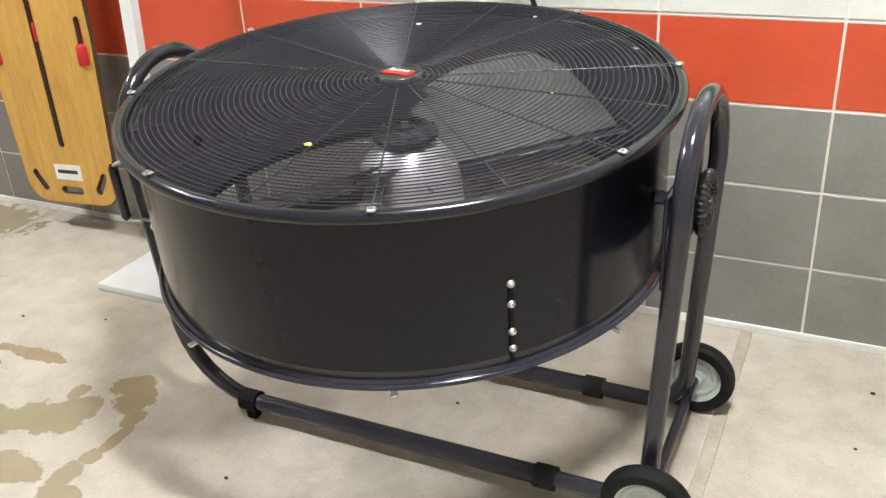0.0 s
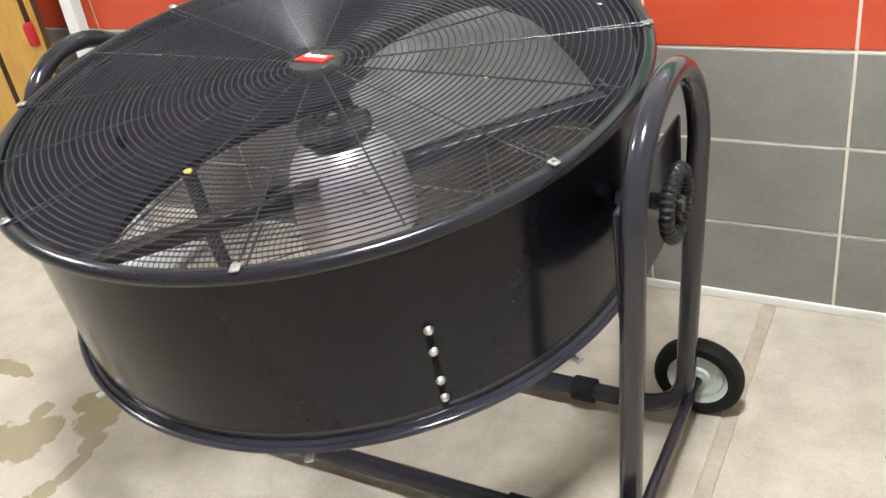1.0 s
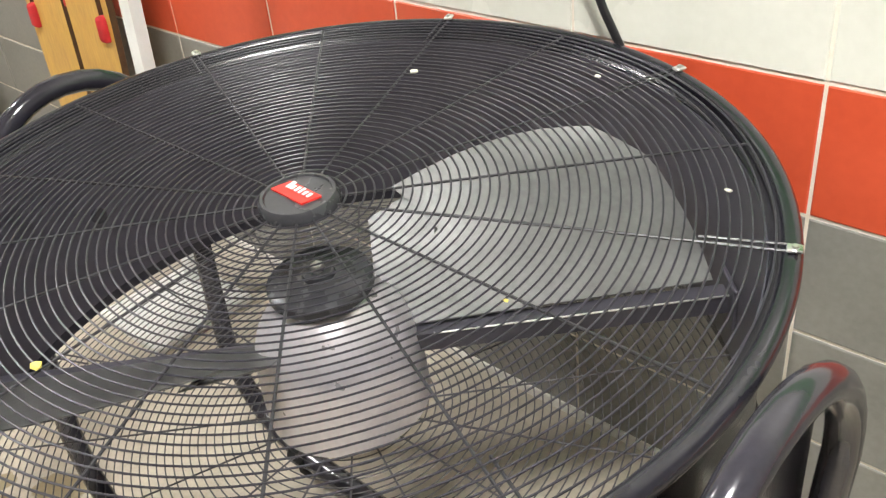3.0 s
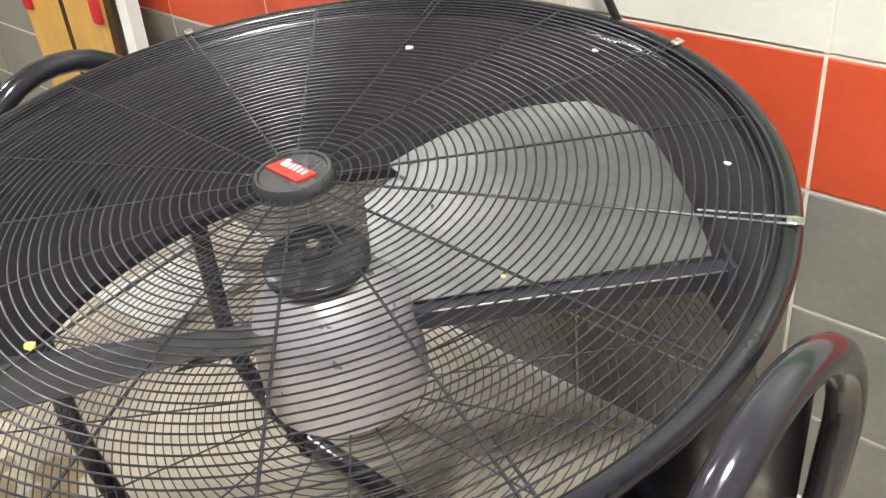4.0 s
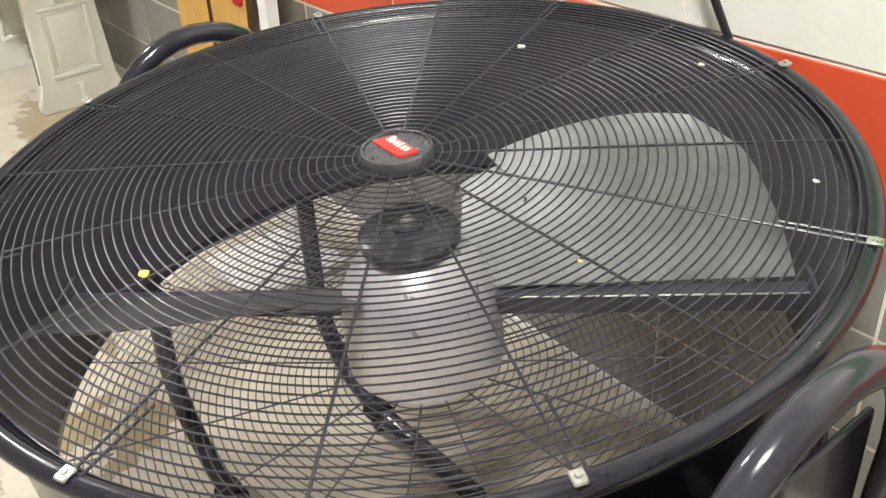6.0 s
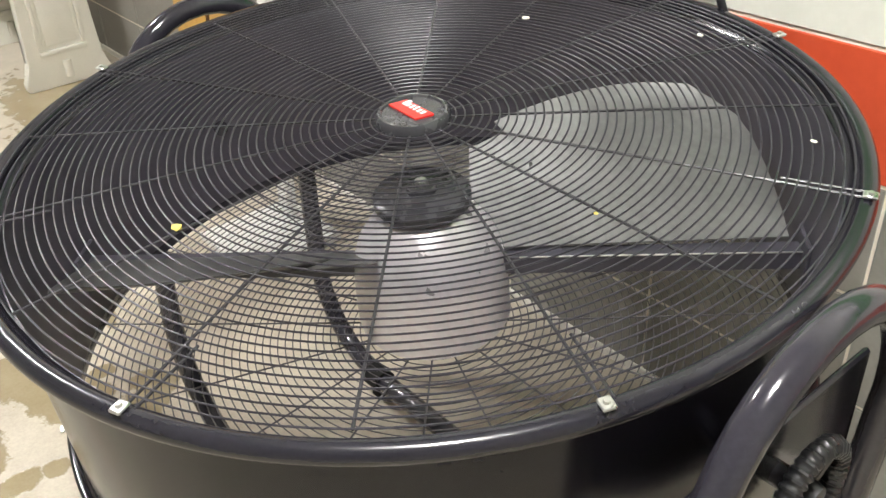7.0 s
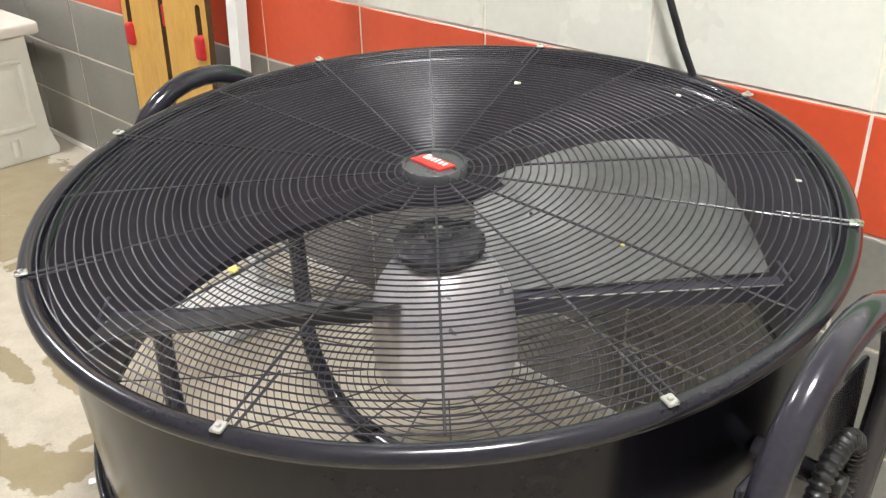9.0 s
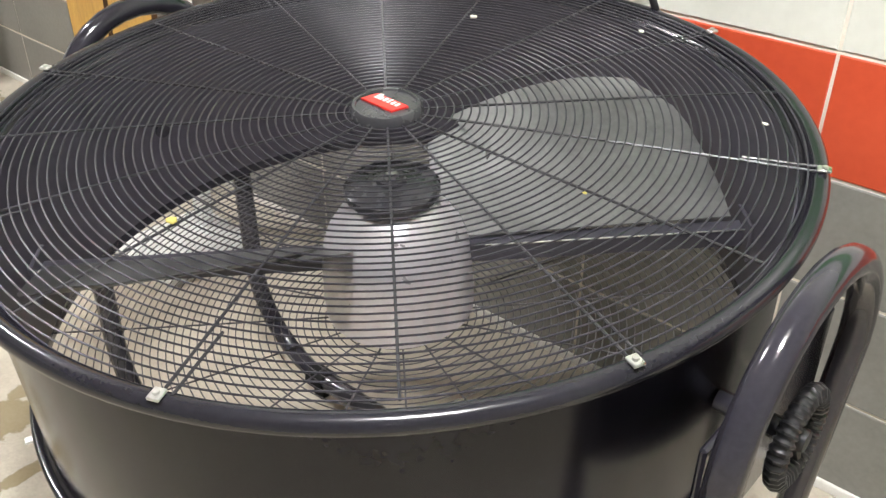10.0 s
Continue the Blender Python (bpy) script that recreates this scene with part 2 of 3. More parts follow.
def arc(cx, cy, r, a0, a1, steps):
    return [(cx + r * math.cos(radians(a0 + (a1 - a0) * i / steps)), cy + r * math.sin(radians(a0 + (a1 - a0) * i / steps))) for i in range(steps + 1)]


def plate(outline, holes, thickness, chamfer=0.0, bm=None):
    """A flat plate in the x-z plane, from y = 0 to y = thickness, with holes cut through."""
    bm = bm or bmesh.new()
    loops = [outline] + list(holes)
    edges = []
    front = []
    for loop in loops:
        vs = [bm.verts.new((x, 0, z)) for x, z in loop]
        front.append(vs)
        edges += [bm.edges.new((vs[i], vs[(i + 1) % len(vs)])) for i in range(len(vs))]
    face = bmesh.ops.triangle_fill(bm, use_beauty=True, use_dissolve=False, edges=edges)["geom"]
    faces = [f for f in face if isinstance(f, bmesh.types.BMFace)]
    twin = {v: bm.verts.new((v.co.x, thickness, v.co.z)) for vs in front for v in vs}
    for f in faces:
        bm.faces.new([twin[v] for v in reversed(f.verts)])
    for vs in front:
        for i in range(len(vs)):
            a, b = vs[i], vs[(i + 1) % len(vs)]
            bm.faces.new((a, b, twin[b], twin[a]))
    return bm


# ---- structure ----
WALL_Y = 0.58
X0, X1, Y0, CEIL = -4.65, 3.15, -4.4, 2.8
TILE_W, TILE_H = 0.4, 0.2

wall = tagged(new("wall_north", finish("wall_north", box((X0, WALL_Y + 0.003, -0.1), (X1, WALL_Y + 0.2, CEIL)), GROUT)), "wall of cream grout under grey, red, white and green tiles", "wall", kind="structure")
# Unseen walls and ceiling, added to close the room and bounce light back.
for nm, lo, hi in (("wall_west", (X0 - 0.15, Y0, -0.1), (X0, WALL_Y + 0.2, CEIL)), ("wall_east", (X1, Y0, -0.1), (X1 + 0.15, WALL_Y + 0.2, CEIL)), ("wall_south", (X0 - 0.15, Y0 - 0.15, -0.1), (X1 + 0.15, Y0, CEIL))):
    tagged(new(nm, finish(nm, box(lo, hi), PLASTER)), "unseen plain grey wall that bounces fill light", "wall", kind="structure")
tagged(new("ceiling", finish("ceiling", box((X0 - 0.15, Y0 - 0.15, CEIL), (X1 + 0.15, WALL_Y + 0.2, CEIL + 0.12)), CEILING)), "unseen plain grey ceiling that bounces fill light", "ceiling", kind="structure")

floor = tagged(new("floor", finish("floor", box((X0, Y0, -0.12), (X1, WALL_Y + 0.003, -0.006)), GROUT)), "stained damp concrete floor with saw-cut joints", "floor", kind="structure")
JOINTS = (X0, -1.825, 0.62, X1)
for a, b in zip(JOINTS, JOINTS[1:]):
    lo = a + (0.014 if a > X0 else 0)
    hi = b - (0.014 if b < X1 else 0)
    part("concrete_slab", box((lo, Y0, -0.006), (hi, WALL_Y - 0.006, 0.0), 0.0025, 1), CONCRETE, floor, smooth=False)
for x in JOINTS[1:-1]:
    part("joint_sealant", box((x - 0.0138, Y0, -0.0058), (x + 0.0138, WALL_Y - 0.006, -0.0012), 0.001, 1), JOINT, floor, smooth=False)
tagged(new("baseboard", finish("baseboard", box((X0, WALL_Y - 0.006, -0.004), (X1, WALL_Y + 0.002, 0.020), 0.004, 2), SEALANT)), "thin white sealant line along the foot of the wall", "sealant", kind="structure")

for x, y, lit in ((0.76, -0.74, TUBE_LIGHT), (-2.5, -0.65, COOL_LIGHT)):
    lamp = thing("ceiling_light", "lit rectangular ceiling light in a white housing", "ceiling light", (x, y, CEIL), "ceiling lights")
    part("housing", box((-0.32, -0.19, -0.05), (0.32, 0.19, 0.0), 0.006, 1), WHITE_METAL, lamp, smooth=False)
    for k in (-1, 0, 1):
        part("diffuser", box((k * 0.14 - 0.05, -0.05, -0.062), (k * 0.14 + 0.05, 0.05, -0.0505), 0.004, 1), lit, lamp, "glowing square light cover", smooth=False)

# ---- the fan ----
CENTRE = Vector((-0.025, 0.0, 0.778))
TILT = Matrix.Translation(CENTRE) @ Matrix.Rotation(radians(1.2), 4, "Y") @ Matrix.Rotation(radians(4.3), 4, "X")
DEPTH = 0.344
R_DRUM, R_RIM = 0.526, 0.543

fan = thing("drum_fan", "large dark grey drum fan face up on wheeled tube frame", "fan")


def local(bm):
    bmesh.ops.transform(bm, matrix=TILT, verts=bm.verts)
    return bm


def polar(r, az, z=0.0):
    return Vector((r * math.cos(radians(az)), r * math.sin(radians(az)), z))


def rim_profile(z, up, roll_r):
    """The short flare from the drum wall to the rolled edge."""
    s = 1 if up else -1
    c = R_RIM if up else R_RIM - 0.007
    roll = [(c + roll_r * math.cos(radians(a)), z - s * roll_r + s * roll_r * math.sin(radians(a))) for a in range(-110, 201, 20)]
    return [(R_DRUM + 0.0005, z - s * 0.03), (R_DRUM + 0.002, z - s * 0.0245), (R_DRUM + 0.007, z - s * 0.021)] + roll + [(R_DRUM + 0.003, z - s * 0.018), (R_DRUM - 0.003, z - s * 0.024), (R_DRUM - 0.0035, z - s * 0.03)]


shell = lathe([(R_DRUM, -0.024), (R_DRUM, -0.12), (R_DRUM, -0.22), (R_DRUM, -DEPTH + 0.024), (R_DRUM - 0.003, -DEPTH + 0.024), (R_DRUM - 0.003, -0.024)], 128, True)
drum = part("drum", local(shell), DRUM, fan, "dark grey sheet steel drum")
# Inner skin paler than the drum, its light and bounce put into the colour.
part("drum_lining", local(lathe([(R_DRUM - 0.0034, -0.026), (R_DRUM - 0.0034, -0.18), (R_DRUM - 0.0034, -DEPTH + 0.026), (R_DRUM - 0.0050, -DEPTH + 0.026), (R_DRUM - 0.0050, -0.18), (R_DRUM - 0.0050, -0.026)], 128, True)), LINING, drum, "grey enamelled inside of the drum, paler to carry its light")
part("rim", local(lathe(rim_profile(0.0, True, 0.012), 144)), RIM, drum, "rolled dark grey rim")
# Lower rim takes the lighter enamel: its highlight is put into the colour.
part("rim", local(lathe([(R_DRUM + 0.0005, -DEPTH + 0.03), (R_DRUM + 0.001, -DEPTH + 0.014), (R_DRUM + 0.006, -DEPTH + 0.009)] + [(R_RIM - 0.006 + 0.0055 * math.cos(radians(a)), -DEPTH + 0.0055 - 0.0055 * math.sin(radians(a))) for a in range(-100, 201, 25)] + [(R_DRUM - 0.0035, -DEPTH + 0.008), (R_DRUM - 0.0035, -DEPTH + 0.03)], 144)), PAINT, drum, "rolled rim, lighter grey for its highlight")

# overlapped seam with its screws
SEAM = -43.4
seam = bmesh.new()
cols = [(R_DRUM + 0.0003, SEAM - 1.95), (R_DRUM + 0.0030, SEAM - 1.85), (R_DRUM + 0.0030, SEAM - 0.95), (R_DRUM + 0.0003, SEAM - 0.85)]
vs = [[seam.verts.new(polar(r, a, z)) for r, a in cols] for z in (-0.165, -DEPTH + 0.022)]
for i in range(3):
    seam.faces.new((vs[0][i], vs[0][i + 1], vs[1][i + 1], vs[1][i]))
part("seam", local(seam), RUBBER, drum, "dark sealed seam")
screw = lathe([(0, 0.006), (0.004, 0.0055), (0.0065, 0.003), (0.0075, 0.0)], 10)
screw_mesh = finish("screw", screw, ZINC, True)


def screw_at(az, z, r, parent, name="screw"):
    ob = part(name, screw_mesh, None, parent)
    n = TILT.to_3x3() @ polar(1, az)
    ob.matrix_local = Matrix.Translation(TILT @ polar(r, az, z)) @ n.to_track_quat("Z", "Y").to_matrix().to_4x4()
    return ob


for z in (-0.172, -0.211, -0.266, -0.300):
    screw_at(SEAM - 1.4, z, R_DRUM + 0.003, drum)

# grab handle on the drum
HANDLE_AZ = -141.0
grip = sweep([polar(0.571, HANDLE_AZ, -0.088), polar(0.574, HANDLE_AZ, -0.092), polar(0.574, HANDLE_AZ, -0.195), polar(0.570, HANDLE_AZ, -0.200)], 0.0095, 10)
handle = part("handle", local(grip), BLACK, drum, "black grip on a bright wire handle")
for z, turn_z in ((-0.083, 0.012), (-0.203, -0.012)):
    part("handle_wire", local(sweep([polar(R_DRUM, HANDLE_AZ, z + turn_z), polar(0.55, HANDLE_AZ, z + turn_z * 0.4), polar(0.566, HANDLE_AZ, z), polar(0.573, HANDLE_AZ, z - turn_z * 0.4)], 0.0036, 8)), ZINC, handle, "bright wire")
    screw_at(HANDLE_AZ + 1.6, z + turn_z * 1.5, R_DRUM + 0.0005, drum)


def wire_ring(r, z, gauge, steps):
    return local(sweep([polar(r, 360 * i / steps, z) for i in range(steps)], gauge, 6, True))


def guard(name, z, spread, gauge, inner, outer, label, below, wire, stay_wire):
    """A wire guard: rings on radial spokes round a hub plate."""
    s = -1 if below else 1
    hub = part(name, local(lathe([(0.0, z + s * 0.014), (0.040, z + s * 0.014), (0.0415, z + s * 0.0165), (0.045, z + s * 0.0165), (0.049, z + s * 0.012), (0.050, z + s * 0.002), (0.0, z + s * 0.002)], 40)), CAP, fan, label)
    count = round((outer - inner) / spread)
    for i in range(count + 1):
        r = inner + (outer - inner) * i / count
        rise = s * 0.006 * (1 - (r / outer) ** 2)
        part("ring_wire", wire_ring(r, z + rise, gauge, 56 if r < 0.2 else 112), wire, hub)
    for k in range(16):
        az = 23 + 22.5 * k
        reach = outer + (0.012 if k % 2 == 0 else 0.0)
        line = [polar(0.046 + (reach - 0.046) * j / 6, az, z - s * 0.0012 + s * 0.006 * (1 - ((0.046 + (reach - 0.046) * j / 6) / outer) ** 2)) for j in range(7)]
        part("spoke", local(sweep(line, gauge * 1.5, 6)), stay_wire, hub)
        if k % 2 == 0:
            across = polar(1, az + 90) * 0.011
            part("spoke_loop", local(sweep([polar(outer - 0.075, az, z - s * 0.0012) + across, polar(outer + 0.012, az, z - s * 0.0012) + across], gauge * 1.5, 6)), stay_wire, hub)
    return hub


front = guard("front_guard", 0.0, 0.0113, 0.0012, 0.056, 0.528, "black wire front guard", False, WIRE, SPOKE_WIRE)
rear = guard("rear_guard", -DEPTH + 0.006, 0.0115, 0.0010, 0.06, 0.526, "grey wire rear guard", True, REAR_WIRE, REAR_WIRE)

# badge on the front hub: a red lozenge with a pale wordmark drawn as bars
badge = bmesh.new()
turn = Matrix.Rotation(radians(-2), 4, "Z") @ Matrix.Translation((-0.003, 0, 0.0042)) @ Matrix.Diagonal((0.88, 0.94, 1, 1))
vs = [badge.verts.new(turn @ Vector(p)) for p in ((-0.037, -0.013, 0.0125), (0.029, -0.013, 0.0125), (0.037, 0.013, 0.0125), (-0.029, 0.013, 0.0125))]
lows = [badge.verts.new((v.co.x, v.co.y, 0.0138)) for v in vs]
badge.faces.new(vs)
for i in range(4):
    badge.faces.new((vs[i], lows[i], lows[(i + 1) % 4], vs[(i + 1) % 4]))
badge_ob = part("badge", local(badge), RED, front, "red lozenge badge with white wordmark", smooth=False)
for i, (w, h) in enumerate(((0.007, 0.014), (0.005, 0.009), (0.005, 0.010), (0.004, 0.012), (0.005, 0.009), (0.005, 0.009))):
    x = -0.023 + i * 0.0087
    part("wordmark_bar", local(box((x, 0.0, 0.0127), (x + w, h, 0.0134), m=turn)), WHITE_PRINT, badge_ob, smooth=False)

# bright clips that hold the guard to the rim
clip_bm = box((-0.011, -0.010, 0.0), (0.013, 0.010, 0.006), 0.002, 1)
lathe([(0.0, 0.0105), (0.0045, 0.0100), (0.0055, 0.0075), (0.0055, 0.005)], 8, m=Matrix.Translation((0.001, 0, 0)), bm=clip_bm)
clip_mesh = finish("clip", clip_bm, ZINC, True)
for z, flip, owner in ((0.0005, 0, front), (-DEPTH - 0.0005, 180, rear)):
    for k in range(8):
        clip = part("clip", clip_mesh, None, owner, "bright zinc clip")
        clip.matrix_local = TILT @ Matrix.Translation(polar(0.545, 23 + 45 * k, z)) @ Matrix.Rotation(radians(23 + 45 * k), 4, "Z") @ Matrix.Rotation(radians(flip), 4, "X") @ Matrix.Scale(0.66, 4)


# rotor
def blade(az):
    """A broad paddle that follows the circle, low at its leading edge and steep at its root."""
    bm = bmesh.new()
    rows_ = []
    for i in range(11):
        f = i / 10
        r = 0.06 + 0.44 * f
        chord = 0.16 + 0.13 * math.sin(min(1.0, f * 1.15) * math.pi / 2)
        pitch = radians(31 - 5 * f)
        row = []
        for j in range(9):
            c = j / 8
            along = chord * c
            flat = along * math.cos(pitch)
            rr = math.hypot(r, flat) if f < 0.3 else r
            a = math.atan2(flat, r) if f < 0.3 else flat / r
            rr -= 0.05 * max(0.0, c - 0.72) * f ** 4 / 0.28
            row.append(Vector((rr * math.cos(a), rr * math.sin(a), -0.206 + along * math.sin(pitch) - 0.006 * math.sin(math.pi * c))))
        rows_.append(row)
    m = Matrix.Rotation(radians(az), 4, "Z")
    for dz in (0.0, -0.0025):
        grid = [[bm.verts.new(m @ (p + Vector((0, 0, dz)))) for p in row] for row in rows_]
        for i in range(10):
            for j in range(8):
                bm.faces.new((grid[i][j], grid[i + 1][j], grid[i + 1][j + 1], grid[i][j + 1]))
        if dz == 0.0:
            top = grid
    for a, b in ((top[0], grid[0]), (top[-1], grid[-1]), ([g[0] for g in top], [g[0] for g in grid]), ([g[-1] for g in top], [g[-1] for g in grid])):
        for i in range(len(a) - 1):
            bm.faces.new((a[i], a[i + 1], b[i + 1], b[i]))
    return local(bm)


for az in (46.5, 226.5):
    part("blade", blade(az), BLADE, fan, "broad dull aluminium sheet fan blade")
hub = part("hub", local(lathe([(0, -0.098), (0.020, -0.098), (0.022, -0.104), (0.062, -0.106), (0.068, -0.110), (0.068, -0.122), (0.05, -0.126), (0.0, -0.126)], 40)), CAP, fan, "dark grey blade hub")
part("hub_bolt", local(lathe([(0, -0.088), (0.008, -0.089), (0.010, -0.092), (0.010, -0.0985)], 8)), ZINC, hub)
motor_prof = [(0, -0.127), (0.050, -0.127), (0.062, -0.136), (0.082, -0.158), (0.098, -0.182), (0.107, -0.208), (0.111, -0.245), (0.113, -0.29), (0.113, -0.316), (0.108, -0.321), (0.0, -0.321)]
motor = part("motor", local(lathe(motor_prof, 48)), MOTOR, fan, "bright grey electric motor")
part("terminal_box", local(box((-0.05, 0.09, -0.28), (0.05, 0.145, -0.24), 0.006)), MOTOR, motor)

# motor mount: two angle-iron arms from the motor's flanks to the drum wall
ARM_AZ = 45.0
CHANNEL = ((-0.0125, -0.243), (-0.0125, -0.2145), (0.0125, -0.2145), (0.0125, -0.243), (0.0085, -0.243), (0.0085, -0.2185), (-0.0085, -0.2185), (-0.0085, -0.243))
for az in (ARM_AZ, ARM_AZ + 180):
    m = Matrix.Rotation(radians(az), 4, "Z")
    arm_bm = bmesh.new()
    ends = [[arm_bm.verts.new(m @ Vector((x, y, z))) for y, z in CHANNEL] for x in (0.098, R_DRUM - 0.0125)]
    for k in range(8):
        arm_bm.faces.new((ends[0][k], ends[0][(k + 1) % 8], ends[1][(k + 1) % 8], ends[1][k]))
    for ring in ends:
        arm_bm.faces.new(ring)
    arm = part("mount_arm", local(arm_bm), ARM, fan, "dark steel channel that carries the motor", smooth=False)
    part("end_plate", local(box((R_DRUM - 0.012, -0.03, -0.262), (R_DRUM - 0.0055, 0.03, -0.196), 0.0015, 1, m)), ARM, arm, smooth=False)
    # A thin zinc bead stands for the highlight along the arm's upper edge.
    side = -1 if az < 180 else 1
    part("worn_edge", local(sweep([m @ Vector((0.13 + 0.39 * k / 6, side * 0.0122, -0.2146)) for k in range(7)], 0.0014, 6)), ZINC, arm, "bright highlight line on the arm edge")

# tube frame: two hoops whose legs bend into the floor rails
RY0, RY1 = -0.195, 0.135
TUBE_R = 0.0180


def hoop(side, x_top, lows, bend, z_top, z_rail, x_end, shift=0.0):
    """One hoop with its two legs and the start of the rails: points from the near rail end over the top to the far one."""
    mid, half = (RY0 + RY1) / 2, (RY1 - RY0) / 2
    pts = []

    def leg(y, x_low):
        out = [(x_end, y, z_rail)]
        for i in range(9):
            a = radians(90 * i / 8)
            out.append((x_low - side * bend + side * bend * math.sin(a), y, z_rail + bend - bend * math.cos(a)))
        out.append((x_low + (x_top - x_low) * 0.6, y + shift * 0.6, z_rail + bend + (z_top - half - z_rail - bend) * 0.6))
        return out

    pts += leg(RY0, lows[0])
    for i in range(17):
        a = radians(180 - 180 * i / 16)
        pts.append((x_top, mid + shift + half * math.cos(a), z_top - half + half * math.sin(a)))
    return pts + leg(RY1, lows[1])[::-1]


right_hoop = part("frame_tube", sweep(hoop(1, 0.576, (0.550, 0.550), 0.09, 0.800, 0.046, 0.30), TUBE_R, 16), PAINT, fan, "bent dark grey tube hoop")
left_hoop = part("frame_tube", sweep(hoop(-1, -0.638, (-0.550, -0.562), 0.21, 0.795, 0.046, -0.30, 0.045), TUBE_R, 16), PAINT, fan, "bent dark grey tube hoop")
for y in (RY0, RY1):
    part("rail", sweep([(-0.36, y, 0.046), (0.33, y, 0.046)], TUBE_R + 0.002, 16), PAINT, fan, "dark grey floor rail")
    for x in (0.345, -0.375):
        part("sleeve", sweep([(x - 0.022, y, 0.046), (x - 0.02, y, 0.046), (x + 0.02, y, 0.046), (x + 0.022, y, 0.046)], 0.025, 16), RUBBER, fan, "black rubber sleeve")
    part("foot", box((-0.388, y - 0.012, 0.0), (-0.362, y + 0.012, 0.03), 0.003), RUBBER, fan, "black rubber foot")

# axle and wheels
WHEEL_R, WX = 0.086, 0.558
part("axle", sweep([(WX, RY0 - 0.07, WHEEL_R), (WX, RY1 + 0.08, WHEEL_R)], 0.011, 12), PAINT, fan)


def wheel(y, s):
    """A rubber-tyred wheel; s points to its outer face."""
    m = Matrix.Translation((WX, y, WHEEL_R)) @ Matrix.Rotation(radians(-90 * s), 4, "X")
    tyre = [(0.058, -0.014), (0.066, -0.019), (0.078, -0.018), (0.0845, -0.012), (0.086, -0.004), (0.086, 0.004), (0.0845, 0.012), (0.078, 0.018), (0.066, 0.019), (0.058, 0.014)]
    w = part("wheel", lathe(tyre, 40, True, m), RUBBER, fan, "black rubber tyre on a zinc disc")
    face = [(0, 0.016), (0.011, 0.016), (0.013, 0.009), (0.019, 0.008), (0.023, 0.002), (0.036, 0.001), (0.040, 0.005), (0.046, 0.005), (0.049, 0.001), (0.054, 0.010), (0.060, 0.014)]
    disc = face + [(r_, -z_) for r_, z_ in face[::-1]]
    part("rim", lathe(disc, 36, m=m), GALVANISED, w, "pale zinc wheel disc")
    part("hub_cap", lathe([(0, 0.024), (0.008, 0.022), (0.011, 0.015)], 14, m=m), ZINC, w)


wheel(RY0 - 0.052, -1)
wheel(RY1 + 0.062, 1)

# pivot bracket and the fluted tightening handwheel
for x, s in ((0.548, 1), (-0.592, -1)):
    mid = (RY0 + RY1) / 2
    part("pivot_bracket", box((x - 0.004, RY0 + 0.012, 0.50), (x + 0.004, RY1 - 0.012, 0.675), 0.003, 1), PAINT, fan, "flat steel pivot bracket", smooth=False)
    part("pivot", sweep([(x - s * 0.05, mid, 0.607), (x + s * 0.036, mid, 0.607)], 0.013, 14), PAINT, fan)
    knob = bmesh.new()
    rings = []
    for i in range(144):
        u = 2 * math.pi * i / 144
        minor = 0.0098 + (0.0022 if i % 4 < 2 else 0.0)
        rings.append([knob.verts.new(((0.050 + minor * math.cos(2 * math.pi * k / 8)) * math.cos(u), (0.050 + minor * math.cos(2 * math.pi * k / 8)) * math.sin(u), minor * math.sin(2 * math.pi * k / 8))) for k in range(8)])
    for i in range(144):
        p, q = rings[i], rings[(i + 1) % 144]
        for k in range(8):
            knob.faces.new((p[k], p[(k + 1) % 8], q[(k + 1) % 8], q[k]))
    for i in range(3):
        ang = 2 * math.pi * i / 3 + 0.4
        sweep([(0.010 * math.cos(ang), 0.010 * math.sin(ang), -0.004), (0.042 * math.cos(ang), 0.042 * math.sin(ang), 0.0)], 0.006, 8, bm=knob)
    lathe([(0, 0.012), (0.012, 0.011), (0.015, 0.0), (0.015, -0.018), (0, -0.018)], 18, bm=knob)
    bmesh.ops.transform(knob, matrix=Matrix.Translation((x + s * 0.038, mid, 0.607)) @ Matrix.Rotation(radians(90), 4, "Y"), verts=knob.verts)
    part("handwheel", knob, BLACK, fan, "black fluted tightening handwheel")


# ---- things along the wall ----
def slot(cx, cz, length, width, turn_by=0.0):
    """A round-ended slot outline, long axis along z before the turn."""
    h = (length - width) / 2
    pts = [(x, z + h) for x, z in arc(0, 0, width / 2, 0, 180, 8)] + [(x, z - h) for x, z in arc(0, 0, width / 2, 180, 360, 8)]
    c, s = math.cos(radians(turn_by)), math.sin(radians(turn_by))
    return [(cx + c * x - s * z, cz + s * x + c * z) for x, z in pts]


BW, BL = 0.205, 1.83
BT = 0.236
outline = arc(BW - 0.08, 0.08, 0.08, -90, 0, 6) + [(BT, 0.55)] + arc(BT - 0.06, BL - 0.06, 0.06, 0, 90, 6) + arc(-BT + 0.06, BL - 0.06, 0.06, 90, 180, 6) + [(-BT, 0.55)] + arc(-BW + 0.08, 0.08, 0.08, 180, 270, 6)
holes = [slot(0.0, 0.67, 0.95, 0.026), slot(0.0, 0.045, 0.10, 0.026, 90), slot(-0.14, 0.075, 0.085, 0.028, 35), slot(0.14, 0.075, 0.085, 0.028, -35)]
for z in (0.555, 0.98, 1.4):
    holes += [slot(-0.195, z, 0.12, 0.026), slot(0.195, z, 0.12, 0.026)]
board_bm = plate(outline, holes, 0.018)
board_bm.normal_update()
for f in board_bm.faces:
    f.material_index = 1 if abs(f.normal.y) < 0.5 else 0
board_me = finish("rescue_backboard", board_bm, PLYWOOD)
